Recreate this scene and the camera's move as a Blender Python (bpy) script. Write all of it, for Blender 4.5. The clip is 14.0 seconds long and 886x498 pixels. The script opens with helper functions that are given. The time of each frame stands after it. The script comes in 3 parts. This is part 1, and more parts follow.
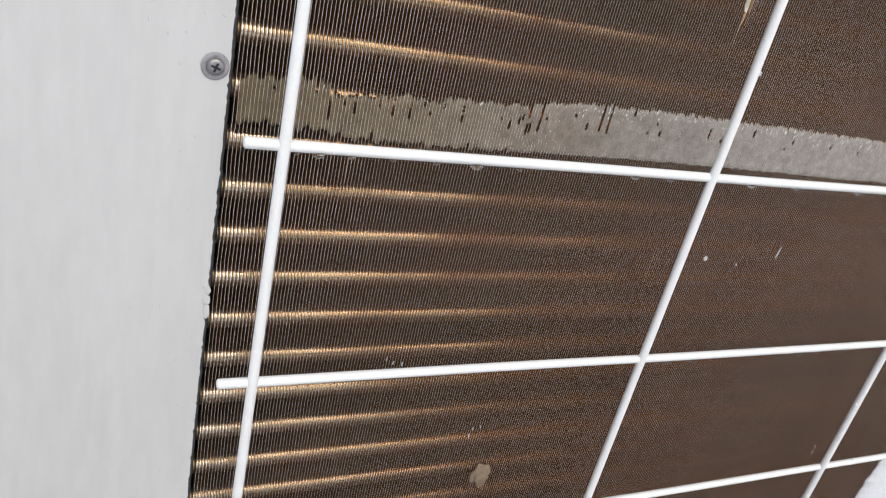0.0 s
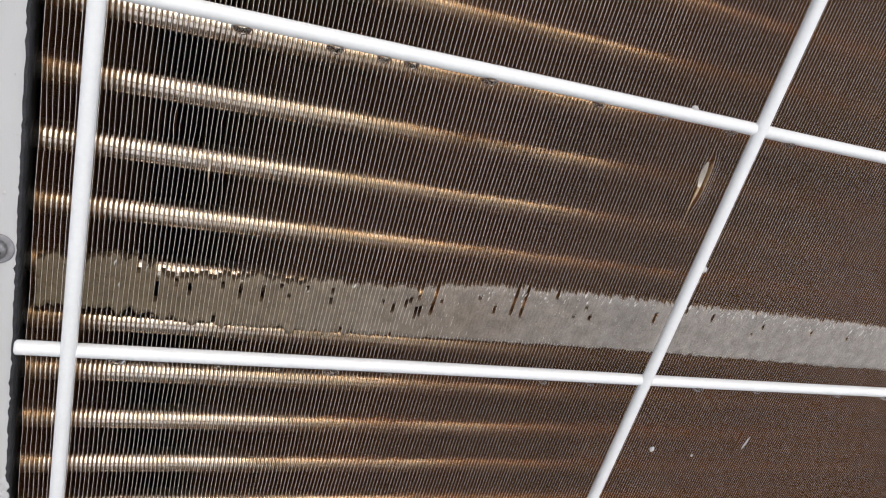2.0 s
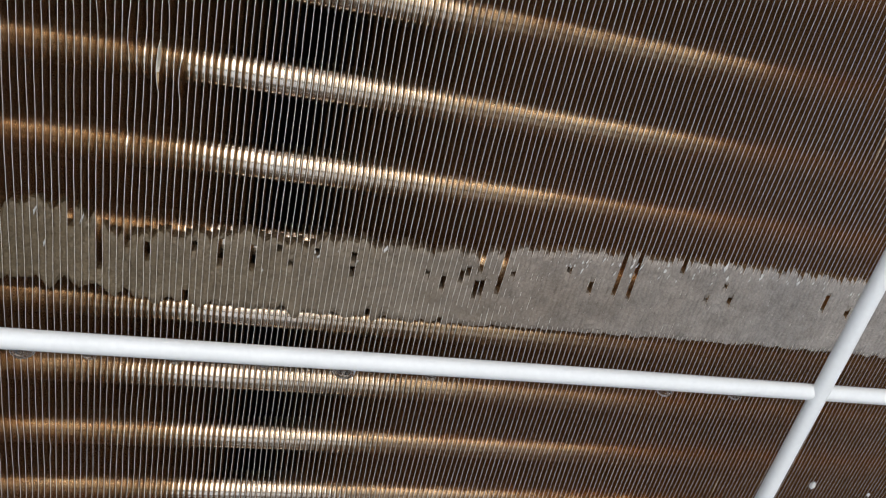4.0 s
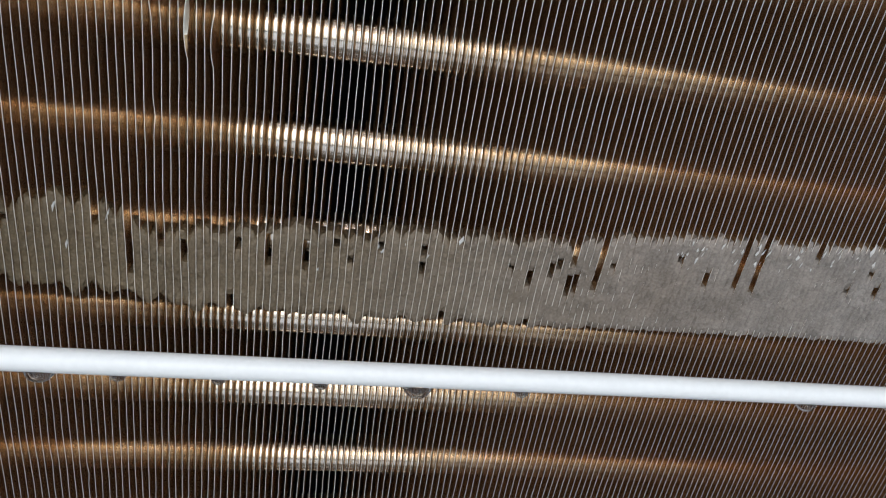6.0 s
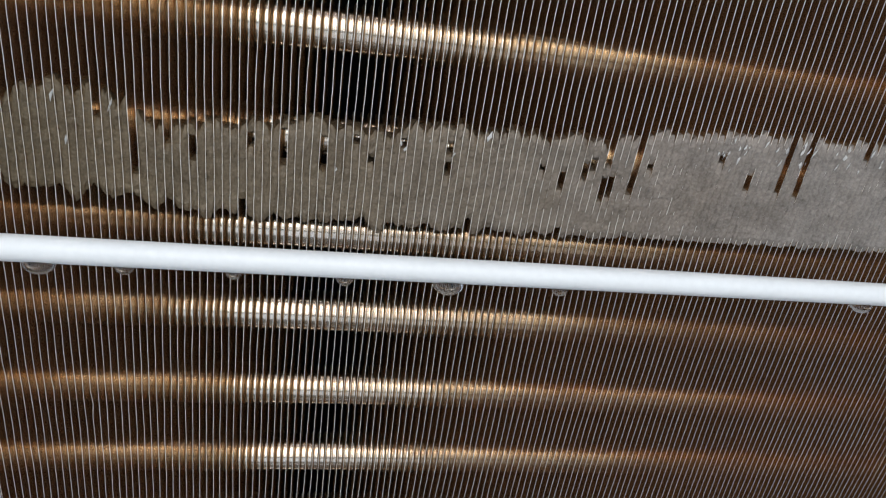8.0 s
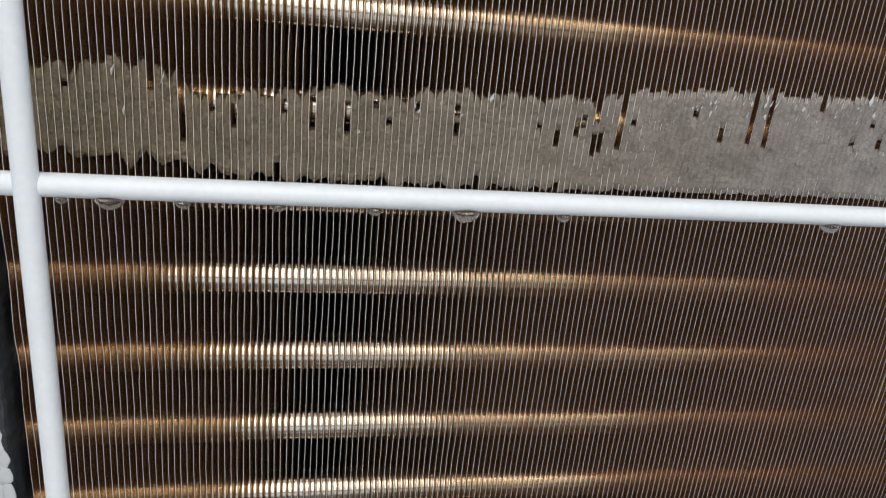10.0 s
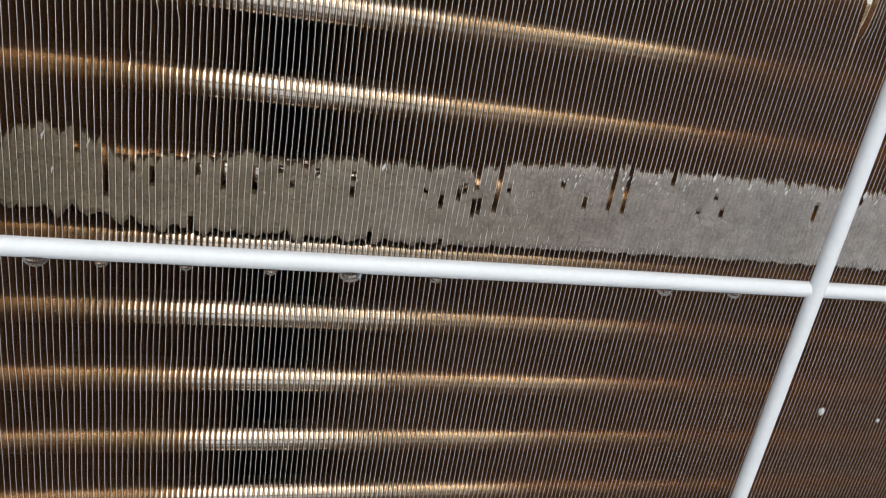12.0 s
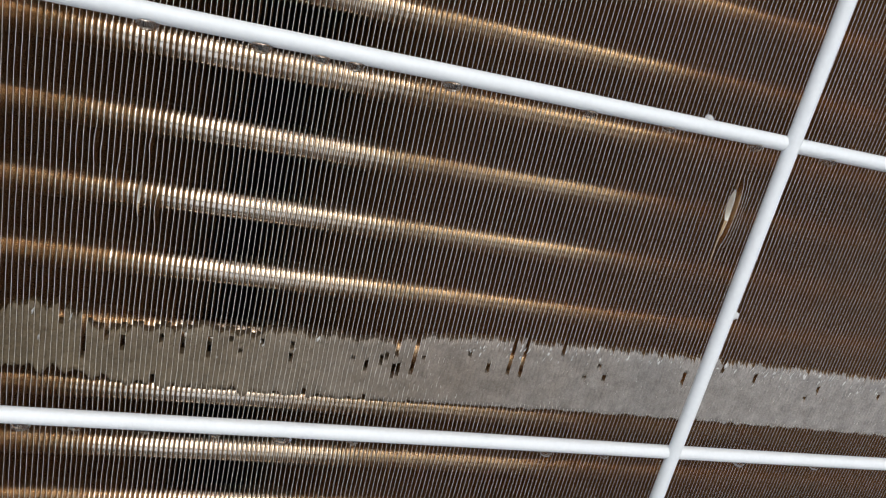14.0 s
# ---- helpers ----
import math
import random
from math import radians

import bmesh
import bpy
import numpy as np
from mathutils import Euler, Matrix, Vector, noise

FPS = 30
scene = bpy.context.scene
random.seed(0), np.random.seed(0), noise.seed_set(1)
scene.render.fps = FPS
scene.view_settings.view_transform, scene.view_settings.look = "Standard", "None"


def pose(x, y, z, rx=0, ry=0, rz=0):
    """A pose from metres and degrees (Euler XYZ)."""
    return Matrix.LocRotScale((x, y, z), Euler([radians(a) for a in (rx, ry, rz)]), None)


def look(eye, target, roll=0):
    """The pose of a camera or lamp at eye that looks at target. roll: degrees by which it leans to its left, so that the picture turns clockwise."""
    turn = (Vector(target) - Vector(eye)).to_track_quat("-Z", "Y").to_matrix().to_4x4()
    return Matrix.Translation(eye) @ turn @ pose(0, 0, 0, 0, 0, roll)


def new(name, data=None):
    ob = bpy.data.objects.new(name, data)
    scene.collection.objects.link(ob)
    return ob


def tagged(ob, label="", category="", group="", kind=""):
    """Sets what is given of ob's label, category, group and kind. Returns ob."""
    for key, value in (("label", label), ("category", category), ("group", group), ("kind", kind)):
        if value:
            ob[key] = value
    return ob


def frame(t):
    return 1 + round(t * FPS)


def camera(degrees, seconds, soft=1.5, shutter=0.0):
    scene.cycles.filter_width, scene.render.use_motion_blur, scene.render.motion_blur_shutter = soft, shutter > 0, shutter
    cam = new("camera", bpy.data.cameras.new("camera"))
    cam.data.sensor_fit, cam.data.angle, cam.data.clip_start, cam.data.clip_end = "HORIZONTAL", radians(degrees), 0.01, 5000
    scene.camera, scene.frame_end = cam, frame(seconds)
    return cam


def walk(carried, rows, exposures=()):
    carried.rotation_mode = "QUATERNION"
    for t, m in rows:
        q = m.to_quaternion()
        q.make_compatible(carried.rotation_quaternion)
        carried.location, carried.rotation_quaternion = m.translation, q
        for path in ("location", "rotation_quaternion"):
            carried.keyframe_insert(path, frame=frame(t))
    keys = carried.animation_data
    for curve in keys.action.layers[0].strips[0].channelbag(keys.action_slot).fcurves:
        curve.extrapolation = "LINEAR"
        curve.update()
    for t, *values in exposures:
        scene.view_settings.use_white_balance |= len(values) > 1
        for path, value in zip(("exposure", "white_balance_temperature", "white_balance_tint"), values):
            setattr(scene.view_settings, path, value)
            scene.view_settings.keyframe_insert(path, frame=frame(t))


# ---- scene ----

# ---------------------------------------------------------------- camera
cam = camera(60.7, 14.0, soft=1.2)
walk(cam, [
    (0.0, pose(-0.0660, -0.2566, 0.0919, 64.88, -12.40, -22.75)),
    (0.5, pose(-0.0563, -0.2633, 0.1265, 64.89, -13.03, -22.47)),
    (1.0, pose(-0.0338, -0.2531, 0.1582, 64.48, -14.76, -21.85)),
    (1.5, pose(0.0008, -0.2245, 0.1532, 65.33, -15.64, -19.96)),
    (2.0, pose(0.0149, -0.2041, 0.1430, 65.72, -15.28, -17.27)),
    (2.5, pose(0.0396, -0.1809, 0.1496, 66.47, -15.97, -14.49)),
    (3.0, pose(0.0535, -0.1663, 0.1331, 67.10, -15.21, -12.42)),
    (3.5, pose(0.0535, -0.1514, 0.1193, 65.74, -14.71, -11.99)),
    (4.0, pose(0.0543, -0.1394, 0.1001, 63.76, -12.05, -10.53)),
    (4.2, pose(0.0566, -0.1368, 0.0990, 63.37, -11.12, -9.37)),
    (6.3, pose(0.0560, -0.1075, 0.0856, 61.93, -8.83, -7.00)),
    (6.5, pose(0.0555, -0.1054, 0.0885, 60.69, -9.24, -6.68)),
    (7.0, pose(0.0555, -0.1076, 0.0843, 62.07, -8.95, -6.72)),
    (7.5, pose(0.0548, -0.1084, 0.0781, 62.24, -8.97, -6.85)),
    (8.0, pose(0.0536, -0.1120, 0.0623, 62.76, -7.94, -7.90)),
    (8.2, pose(0.0499, -0.1234, 0.0551, 64.16, -6.77, -8.42)),
    (10.3, pose(0.0459, -0.1393, 0.0424, 69.55, -5.34, -9.96)),
    (10.5, pose(0.0480, -0.1396, 0.0437, 69.53, -5.20, -9.28)),
    (11.0, pose(0.0484, -0.1418, 0.0424, 69.64, -5.25, -9.30)),
    (11.5, pose(0.0490, -0.1503, 0.0543, 68.23, -7.08, -10.56)),
    (12.0, pose(0.0546, -0.1586, 0.0703, 68.13, -8.86, -12.51)),
    (12.5, pose(0.0581, -0.1663, 0.0805, 68.97, -9.75, -12.96)),
    (13.0, pose(0.0586, -0.1726, 0.0996, 69.91, -10.68, -13.01)),
    (13.5, pose(0.0532, -0.1738, 0.1151, 71.10, -11.99, -13.26)),
    (14.0, pose(0.0527, -0.1821, 0.1244, 70.76, -12.91, -13.68)),
], exposures=[
    (0.0, 0.05, 6500, 6), (1.5, 0.0, 6500, 7), (3.5, -0.22, 6350, 5), (6.5, -0.27, 6020, 3), (8.0, -0.28, 6020, 3), (10.5, -0.26, 6250, 3), (14.0, -0.18, 6250, 4),
])

# light goes to and fro many times between the fins
scene.cycles.max_bounces, scene.cycles.glossy_bounces = 16, 14

# ---------------------------------------------------------------- sky and sun
world = bpy.data.worlds.new("overcast_sky")
scene.world = world
world.use_nodes = True
wn = world.node_tree.nodes
sky = wn.new("ShaderNodeTexSky")
sky.sky_type = "NISHITA"
sky.sun_disc = False
sky.sun_elevation = radians(48)
sky.sun_rotation = radians(180)
sky.dust_density = 4.0
wn["Background"].inputs[1].default_value = 0.15
world.node_tree.links.new(sky.outputs[0], wn["Background"].inputs[0])

sun_data = bpy.data.lights.new("sun", "SUN")
sun_data.energy, sun_data.angle, sun_data.color = 0.95, radians(170), (1.0, 0.985, 0.97)
sun = new("sun", sun_data)
sun.matrix_world = look((-0.05, -0.8, 2.0), (0, 0, 0))

# ---------------------------------------------------------------- plan, in metres
COIL_Y = 0.0254            # front edges of the fins
FIN_PITCH = 0.0015
FIN_X0 = -0.0143
FIN_DEEP = 0.0190
FIN_LOW, FIN_TOP = -0.36, 0.24
TUBE_Y = COIL_Y + 0.0095
FIN_LEAN = 0.055            # sideways lean of the fins for each metre of depth
TUBE_Z0, TUBE_PITCH, TUBE_R = -0.0317, 0.021, 0.0045
COIL_END = 0.66
WIRE_R = 0.0022
WIRE_DROP = -0.0002         # the guard hangs a little low
WIRE_H, WIRE_V = 0.10497, 0.20573   # pitch of the guard's wires
PANEL_Y, PANEL_EDGE = 0.0205, -0.0166
GROUND = -0.47


# ---------------------------------------------------------------- materials
def material(name, base, rough=0.5, metal=0.0, spread=0.0, scale=40.0, bump=0.0, bump_scale=400.0, stretch=(1, 1, 1), film=None, **more):
    """A surface with two scales of mottling in its colour and a fine relief."""
    m = bpy.data.materials.new(name)
    m.use_nodes = True
    nodes, links = m.node_tree.nodes, m.node_tree.links
    b = nodes["Principled BSDF"]
    b.inputs["Roughness"].default_value, b.inputs["Metallic"].default_value = rough, metal
    coord, mapping = nodes.new("ShaderNodeTexCoord"), nodes.new("ShaderNodeMapping")
    mapping.inputs["Scale"].default_value = stretch
    links.new(coord.outputs["Object"], mapping.inputs["Vector"])
    big, small = nodes.new("ShaderNodeTexNoise"), nodes.new("ShaderNodeTexNoise")
    big.inputs["Scale"].default_value, small.inputs["Scale"].default_value = scale, scale * 9
    big.inputs["Detail"].default_value, small.inputs["Detail"].default_value = 4, 3
    add = nodes.new("ShaderNodeMath")
    add.operation = "ADD"
    for n in (big, small):
        links.new(mapping.outputs[0], n.inputs["Vector"])
    links.new(big.outputs["Fac"], add.inputs[0])
    links.new(small.outputs["Fac"], add.inputs[1])
    ramp = nodes.new("ShaderNodeMapRange")
    ramp.inputs["From Min"].default_value, ramp.inputs["From Max"].default_value = 0.7, 1.3
    links.new(add.outputs[0], ramp.inputs["Value"])
    mix = nodes.new("ShaderNodeMix")
    mix.data_type = "RGBA"
    low = [max(0.0, c * (1 - spread)) for c in base]
    high = [min(1.0, c * (1 + spread)) for c in base]
    mix.inputs[6].default_value, mix.inputs[7].default_value = (*low, 1), (*high, 1)
    links.new(ramp.outputs[0], mix.inputs[0])
    links.new(mix.outputs[2], b.inputs["Base Color"])
    if bump:
        grain, relief = nodes.new("ShaderNodeTexNoise"), nodes.new("ShaderNodeBump")
        grain.inputs["Scale"].default_value, grain.inputs["Detail"].default_value = bump_scale, 5
        links.new(mapping.outputs[0], grain.inputs["Vector"])
        links.new(grain.outputs["Fac"], relief.inputs["Height"])
        relief.inputs["Strength"].default_value, relief.inputs["Distance"].default_value = bump, 0.0006
        links.new(relief.outputs[0], b.inputs["Normal"])
    if film:                                     # a thin dull film of grime over the surface
        dull, blend = nodes.new("ShaderNodeBsdfDiffuse"), nodes.new("ShaderNodeMixShader")
        dull.inputs["Color"].default_value = (*film[:3], 1)
        blend.inputs[0].default_value = film[3]
        links.new(b.outputs[0], blend.inputs[1])
        links.new(dull.outputs[0], blend.inputs[2])
        links.new(blend.outputs[0], nodes["Material Output"].inputs["Surface"])
    for key, value in more.items():
        b.inputs[key.replace("_", " ")].default_value = value
    return m


WHITE_WIRE = material("white_coated_wire", (0.88, 0.90, 0.91), 0.36, spread=0.03, scale=90, bump=0.1, bump_scale=500)
PANEL = material("white_painted_sheet", (0.60, 0.605, 0.615), 0.42, spread=0.04, scale=24, bump=0.12, bump_scale=60, stretch=(1, 1, 0.22))
EDGE_DARK = material("dark_chipped_edge", (0.035, 0.037, 0.042), 0.7, spread=0.5, scale=300, bump=0.6)
FIN_SIDE = material("gold_coated_fin", (0.625, 0.458, 0.255), 0.235, 1.0, film=(0.84, 0.48, 0.30, 0.09), spread=0.15, scale=60, bump=0.16, bump_scale=200, stretch=(1, 3, 0.4), Anisotropic=0.8)
FIN_EDGE = material("cut_aluminium_edge", (0.97, 0.87, 0.80), 0.38, 0.3, spread=0.15, scale=150)
COLLAR = material("dull_gold_collar", (0.42, 0.32, 0.19), 0.35, 0.9, spread=0.2, scale=300)
FOLD_GLARE = material("gold_foil_in_glare", (0.97, 0.91, 0.78), 0.3, 0.1, spread=0.15, scale=200, bump=0.3)
TUBE = material("collared_copper_tube", (0.92, 0.87, 0.80), 0.2, 1.0, spread=0.04, scale=120)
DARK = material("black_fan_housing", (0.013, 0.012, 0.017), 0.6, spread=0.3, scale=20)
SCREW = material("dull_zinc_screw", (0.30, 0.30, 0.31), 0.4, 0.7, spread=0.3, scale=500, bump=0.3)
DIMPLE_SHADE = material("shaded_dimple", (0.30, 0.30, 0.32), 0.7, spread=0.3, scale=400, bump=0.3)
FROST = material("wet_frost", (0.2, 0.17, 0.14), 0.27, Specular_IOR_Level=0.4, scale=220, bump=1.0, bump_scale=900)


def thicken(m, stops):
    """Colours a frost along the coil: thin and wet at the near end, crisp and pale further on. stops: place, colour."""
    nodes, links = m.node_tree.nodes, m.node_tree.links
    mix = next(n for n in nodes if n.bl_idname == "ShaderNodeMix")
    coord = next(n for n in nodes if n.bl_idname == "ShaderNodeTexCoord")
    split, ramp, wander, add = (nodes.new("ShaderNode" + k) for k in ("SeparateXYZ", "ValToRGB", "TexNoise", "Math"))
    wander.inputs["Scale"].default_value, wander.inputs["Detail"].default_value = 90, 3
    add.operation = "MULTIPLY_ADD"
    add.inputs[1].default_value = 0.05
    links.new(coord.outputs["Object"], split.inputs[0])
    links.new(coord.outputs["Object"], wander.inputs["Vector"])
    links.new(wander.outputs["Fac"], add.inputs[0])
    links.new(split.outputs[0], add.inputs[2])
    scale = nodes.new("ShaderNodeMath")
    scale.operation = "MULTIPLY"
    scale.inputs[1].default_value = 2.0
    links.new(add.outputs[0], scale.inputs[0])
    links.new(scale.outputs[0], ramp.inputs[0])
    for k, (x, c) in enumerate(stops):
        e = ramp.color_ramp.elements[k] if k < 2 else ramp.color_ramp.elements.new(0.99)
        e.position, e.color = 2 * (x + 0.025), (*c, 1)
    for socket, gain in ((6, 0.72), (7, 1.25)):
        tone = nodes.new("ShaderNodeVectorMath")
        tone.operation = "SCALE"
        tone.inputs["Scale"].default_value = gain
        links.new(ramp.outputs[0], tone.inputs[0])
        links.new(tone.outputs[0], mix.inputs[socket])


thicken(FROST, ((0.0, (0.140, 0.106, 0.062)), (0.07, (0.172, 0.137, 0.095)), (0.13, (0.245, 0.210, 0.178)), (0.20, (0.315, 0.288, 0.264)), (0.34, (0.35, 0.325, 0.305))))
SNOW = material("bluish_snow", (0.80, 0.83, 0.89), 0.8, spread=0.06, scale=50, bump=0.5, bump_scale=250)
TRODDEN = material("trodden_wet_snow", (0.78, 0.785, 0.80), 0.7, spread=0.2, scale=1.5, bump=0.6, bump_scale=30)
APRON = material("dark_apron", (0.10, 0.098, 0.094), 0.55, spread=0.35, scale=6, bump=0.5, bump_scale=150)
HORIZON_RING = material("dark_horizon_ring", (0.03, 0.032, 0.03), 0.9, spread=0.4, scale=0.4)
ICE_BIT = material("ice_crumb", (0.64, 0.63, 0.61), 0.3, spread=0.1, scale=300, bump=0.5)
LEAF = material("dry_pale_leaf", (0.24, 0.18, 0.125), 0.7, spread=0.3, scale=200, bump=0.4)
WATER = material("water", (0.95, 0.97, 1.0), 0.03, Transmission_Weight=1.0, IOR=1.33)


# ---------------------------------------------------------------- mesh helpers
def mesh_of(name, verts, faces, mats, slots=None, smooth=False):
    me = bpy.data.meshes.new(name)
    me.from_pydata([tuple(v) for v in verts], [], faces)
    for m in mats:
        me.materials.append(m)
    if slots:
        me.polygons.foreach_set("material_index", slots)
    if smooth:
        me.polygons.foreach_set("use_smooth", [True] * len(me.polygons))
    me.update()
    return me


def thing(name, label, category, group="", kind="", at=(0, 0, 0)):
    ob = tagged(new(name), label, category, group, kind)
    ob.location = at
    return ob


def part(name, data, parent, label=""):
    """Links a mesh, or a bmesh given with its material, as one object under a thing or part."""
    ob = new(name, data)
    ob.parent = parent
    if label:
        tagged(ob, label)
    return ob


def from_bm(name, bm, mat, smooth=False):
    me = bpy.data.meshes.new(name)
    bm.to_mesh(me)
    bm.free()
    me.materials.append(mat)
    if smooth:
        me.polygons.foreach_set("use_smooth", [True] * len(me.polygons))
    return me


def box_bm(x0, x1, y0, y1, z0, z1, bevel=0.0):
    bm = bmesh.new()
    bmesh.ops.create_cube(bm, size=1.0)
    for v in bm.verts:
        v.co = Vector(((x0 + x1) / 2 + v.co.x * (x1 - x0), (y0 + y1) / 2 + v.co.y * (y1 - y0), (z0 + z1) / 2 + v.co.z * (z1 - z0)))
    if bevel:
        bmesh.ops.bevel(bm, geom=bm.edges[:], offset=bevel, segments=2, affect="EDGES")
    return bm


def lathe(profile, rings, axis="x", close=True):
    """Verts and faces of a profile of (along, radius) turned about an axis."""
    verts, faces = [], []
    for a, r in profile:
        for j in range(rings):
            u = 2 * math.pi * j / rings
            c, s = r * math.cos(u), r * math.sin(u)
            verts.append({"x": (a, c, s), "y": (c, a, s), "z": (c, s, a)}[axis])
    for i in range(len(profile) - 1):
        for j in range(rings):
            k = (j + 1) % rings
            faces.append((i * rings + j, (i + 1) * rings + j, (i + 1) * rings + k, i * rings + k))
    if close:
        faces.append(tuple(range(rings)))
        faces.append(tuple(reversed(range((len(profile) - 1) * rings, len(profile) * rings))))
    return verts, faces


def n1(a, b=0.0, c=0.0):
    return noise.noise((a, b, c))


# ---------------------------------------------------------------- ground
gv = [(x * 60, y * 60, GROUND) for y in range(-20, 21) for x in range(-20, 21)]
gf = [(j * 41 + i, j * 41 + i + 1, (j + 1) * 41 + i + 1, (j + 1) * 41 + i) for j in range(40) for i in range(40)]
ground = tagged(new("ground", mesh_of("ground", gv, gf, [TRODDEN])), "trodden wet snow on the ground round the unit", "ground", kind="structure")


# unseen dark slab, added so that tubes and fins reflect less from below
apron_bm = box_bm(-0.7, 1.3, -0.72, 0.75, GROUND - 0.05, GROUND + 0.03, 0.008)
tagged(new("pavement", from_bm("pavement", apron_bm, APRON)), "unseen dark slab added under the unit to dim low reflections", "pavement", kind="structure")


# a far unseen ring, added for the tubes' dark line, under the overcast sky
tv, tf = [], []
for k in range(180):
    u = 2 * math.pi * k / 180
    top = 9 + 3 * n1(k * 0.35) + 2 * n1(k * 1.3, 4.0)
    for r, z in ((75, GROUND), (78, top), (86, GROUND)):
        tv.append((r * math.cos(u), r * math.sin(u), z))
for k in range(180):
    a, b = 3 * k, 3 * ((k + 1) % 180)
    tf += [(a, b, b + 1, a + 1), (a + 1, b + 1, b + 2, a + 2)]
tagged(new("backdrop", mesh_of("backdrop", tv, tf, [HORIZON_RING])), "unseen dark ring added at the horizon for the tubes' reflections", "woods", kind="structure")


# ---------------------------------------------------------------- the outdoor unit's casing
unit = thing("outdoor_unit", "white outdoor heat pump unit with exposed finned coil", "air conditioner")


def sheet_panel():
    """A painted sheet: flange turned in beside the coil, flat face, rounded outer corner."""
    prof = [(PANEL_EDGE, PANEL_Y + 0.016), (PANEL_EDGE, PANEL_Y + 0.0012), (PANEL_EDGE - 0.0004, PANEL_Y + 0.0003), (PANEL_EDGE - 0.0012, PANEL_Y)]
    for i in range(1, 45):                       # a shallow crease runs down the face
        x = PANEL_EDGE - 0.0012 - 0.002 * i
        step = min(1.0, max(0.0, (-0.0525 - x) / 0.006))
        prof.append((x, PANEL_Y - 0.0006 * math.exp(-((x + 0.0525) / 0.0028) ** 2) + 0.0010 * step * step * (3 - 2 * step)))
    cx, cy, r = prof[-1][0] - 0.02, PANEL_Y + 0.013, 0.012
    prof += [(cx - r * math.sin(a), cy - r * math.cos(a)) for a in (0, 0.3, 0.6, 0.9, 1.2, math.pi / 2)]
    prof += [(cx - r, 0.33)]
    levels = 421
    verts, faces = [], []
    for k in range(levels):
        z = FIN_LOW - 0.03 + (FIN_TOP - FIN_LOW + 0.06) * k / (levels - 1)
        for i, (x, y) in enumerate(prof):
            wave = 0.0002 * n1(x * 30, z * 14)
            rag = 0.0004 * n1(z * 160, 3.0) + 0.0005 * n1(z * 700, 9.0) if i in (1, 2, 3) else 0.0
            rag -= 0.0006 * max(0.0, n1(z * 330, 5.0)) if i == 3 else 0.0
            verts.append((x + rag, y + wave, z))
    n = len(prof)
    slots = []
    for k in range(levels - 1):
        for i in range(n - 1):
            faces.append((k * n + i, (k + 1) * n + i, (k + 1) * n + i + 1, k * n + i + 1))
            # turned-in flange and ragged corner near black, the rest white
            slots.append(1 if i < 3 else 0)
    me = mesh_of("side_panel", verts, faces, [PANEL, EDGE_DARK], slots)
    me.polygons.foreach_set("use_smooth", [k == 0 for k in slots])
    return me


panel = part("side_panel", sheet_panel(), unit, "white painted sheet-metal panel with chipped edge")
solid = panel.modifiers.new("thickness", "SOLIDIFY")
solid.thickness, solid.offset = 0.0009, -1


def nib_mesh():
    """Small dried drops and paint nibs on the panel's face."""
    rnd = random.Random(31)
    verts, faces = [], []
    for _ in range(90):
        x, z, r = rnd.uniform(-0.050, -0.0185), rnd.uniform(-0.22, 0.13), rnd.uniform(0.0002, 0.0006)
        tall = rnd.uniform(0.7, 2.2)
        base = len(verts)
        for ring, high in ((1.0, 0.0), (0.75, 0.16), (0.3, 0.24)):
            for j in range(8):
                u = math.pi * j / 4
                verts.append((x + r * ring * math.cos(u), PANEL_Y - 0.0001 - r * high, z + r * ring * tall * math.sin(u)))
        for k in (0, 8):
            faces += [(base + k + j, base + k + (j + 1) % 8, base + k + 8 + (j + 1) % 8, base + k + 8 + j) for j in range(8)]
        faces.append(tuple(base + 16 + j for j in range(8)))
    return mesh_of("paint_nibs", verts, faces, [PANEL], smooth=True)


tagged(part("paint_nibs", nib_mesh(), panel, "small dried drops on the paint"), kind="stuff")


def screw_meshes():
    """A pan head with a cross recess, its axis towards -y, and the dark ring under it."""
    bm = bmesh.new()
    rings = [(0.0, 0.0031), (-0.0008, 0.0031), (-0.0014, 0.0028), (-0.0018, 0.0021), (-0.0019, 0.0012)]
    v, f = lathe(rings, 24, "y")
    vs = [bm.verts.new(p) for p in v]
    for face in f:
        bm.faces.new([vs[i] for i in face])
    head = from_bm("screw", bm, SCREW)
    slots = []
    for turn in (0.35, 0.35 + math.pi / 2):
        b = box_bm(-0.0017, 0.0017, -0.00215, -0.0012, -0.00042, 0.00042)
        bmesh.ops.rotate(b, verts=b.verts, cent=(0, 0, 0), matrix=Matrix.Rotation(turn, 3, "Y"))
        slots.append(from_bm("cross_recess", b, DARK))
    # the ring's dark grey stands for shadow and dirt in the screw's dimple
    wv, wf = lathe([(0.0, 0.0050), (-0.0003, 0.0050), (-0.0006, 0.0046), (-0.0005, 0.0036), (-0.0002, 0.0030)], 28, "y")
    return head, slots, mesh_of("dimple_ring", wv, wf, [DIMPLE_SHADE], smooth=True)


head_me, slot_mes, dimple_me = screw_meshes()
for z in (0.0203, -0.26):
    w = part("dimple_ring", dimple_me, panel, "dark grey ring for the shaded, dirty dimple round the screw")
    w.location = (-0.0230, PANEL_Y - 0.0002, z)
    h = part("screw", head_me, panel, "dull cross-head screw")
    h.location = (-0.0230, PANEL_Y - 0.0006, z)
    for sm in slot_mes:
        c = part("cross_recess", sm, panel)
        c.location = (-0.0230, PANEL_Y - 0.0006, z)

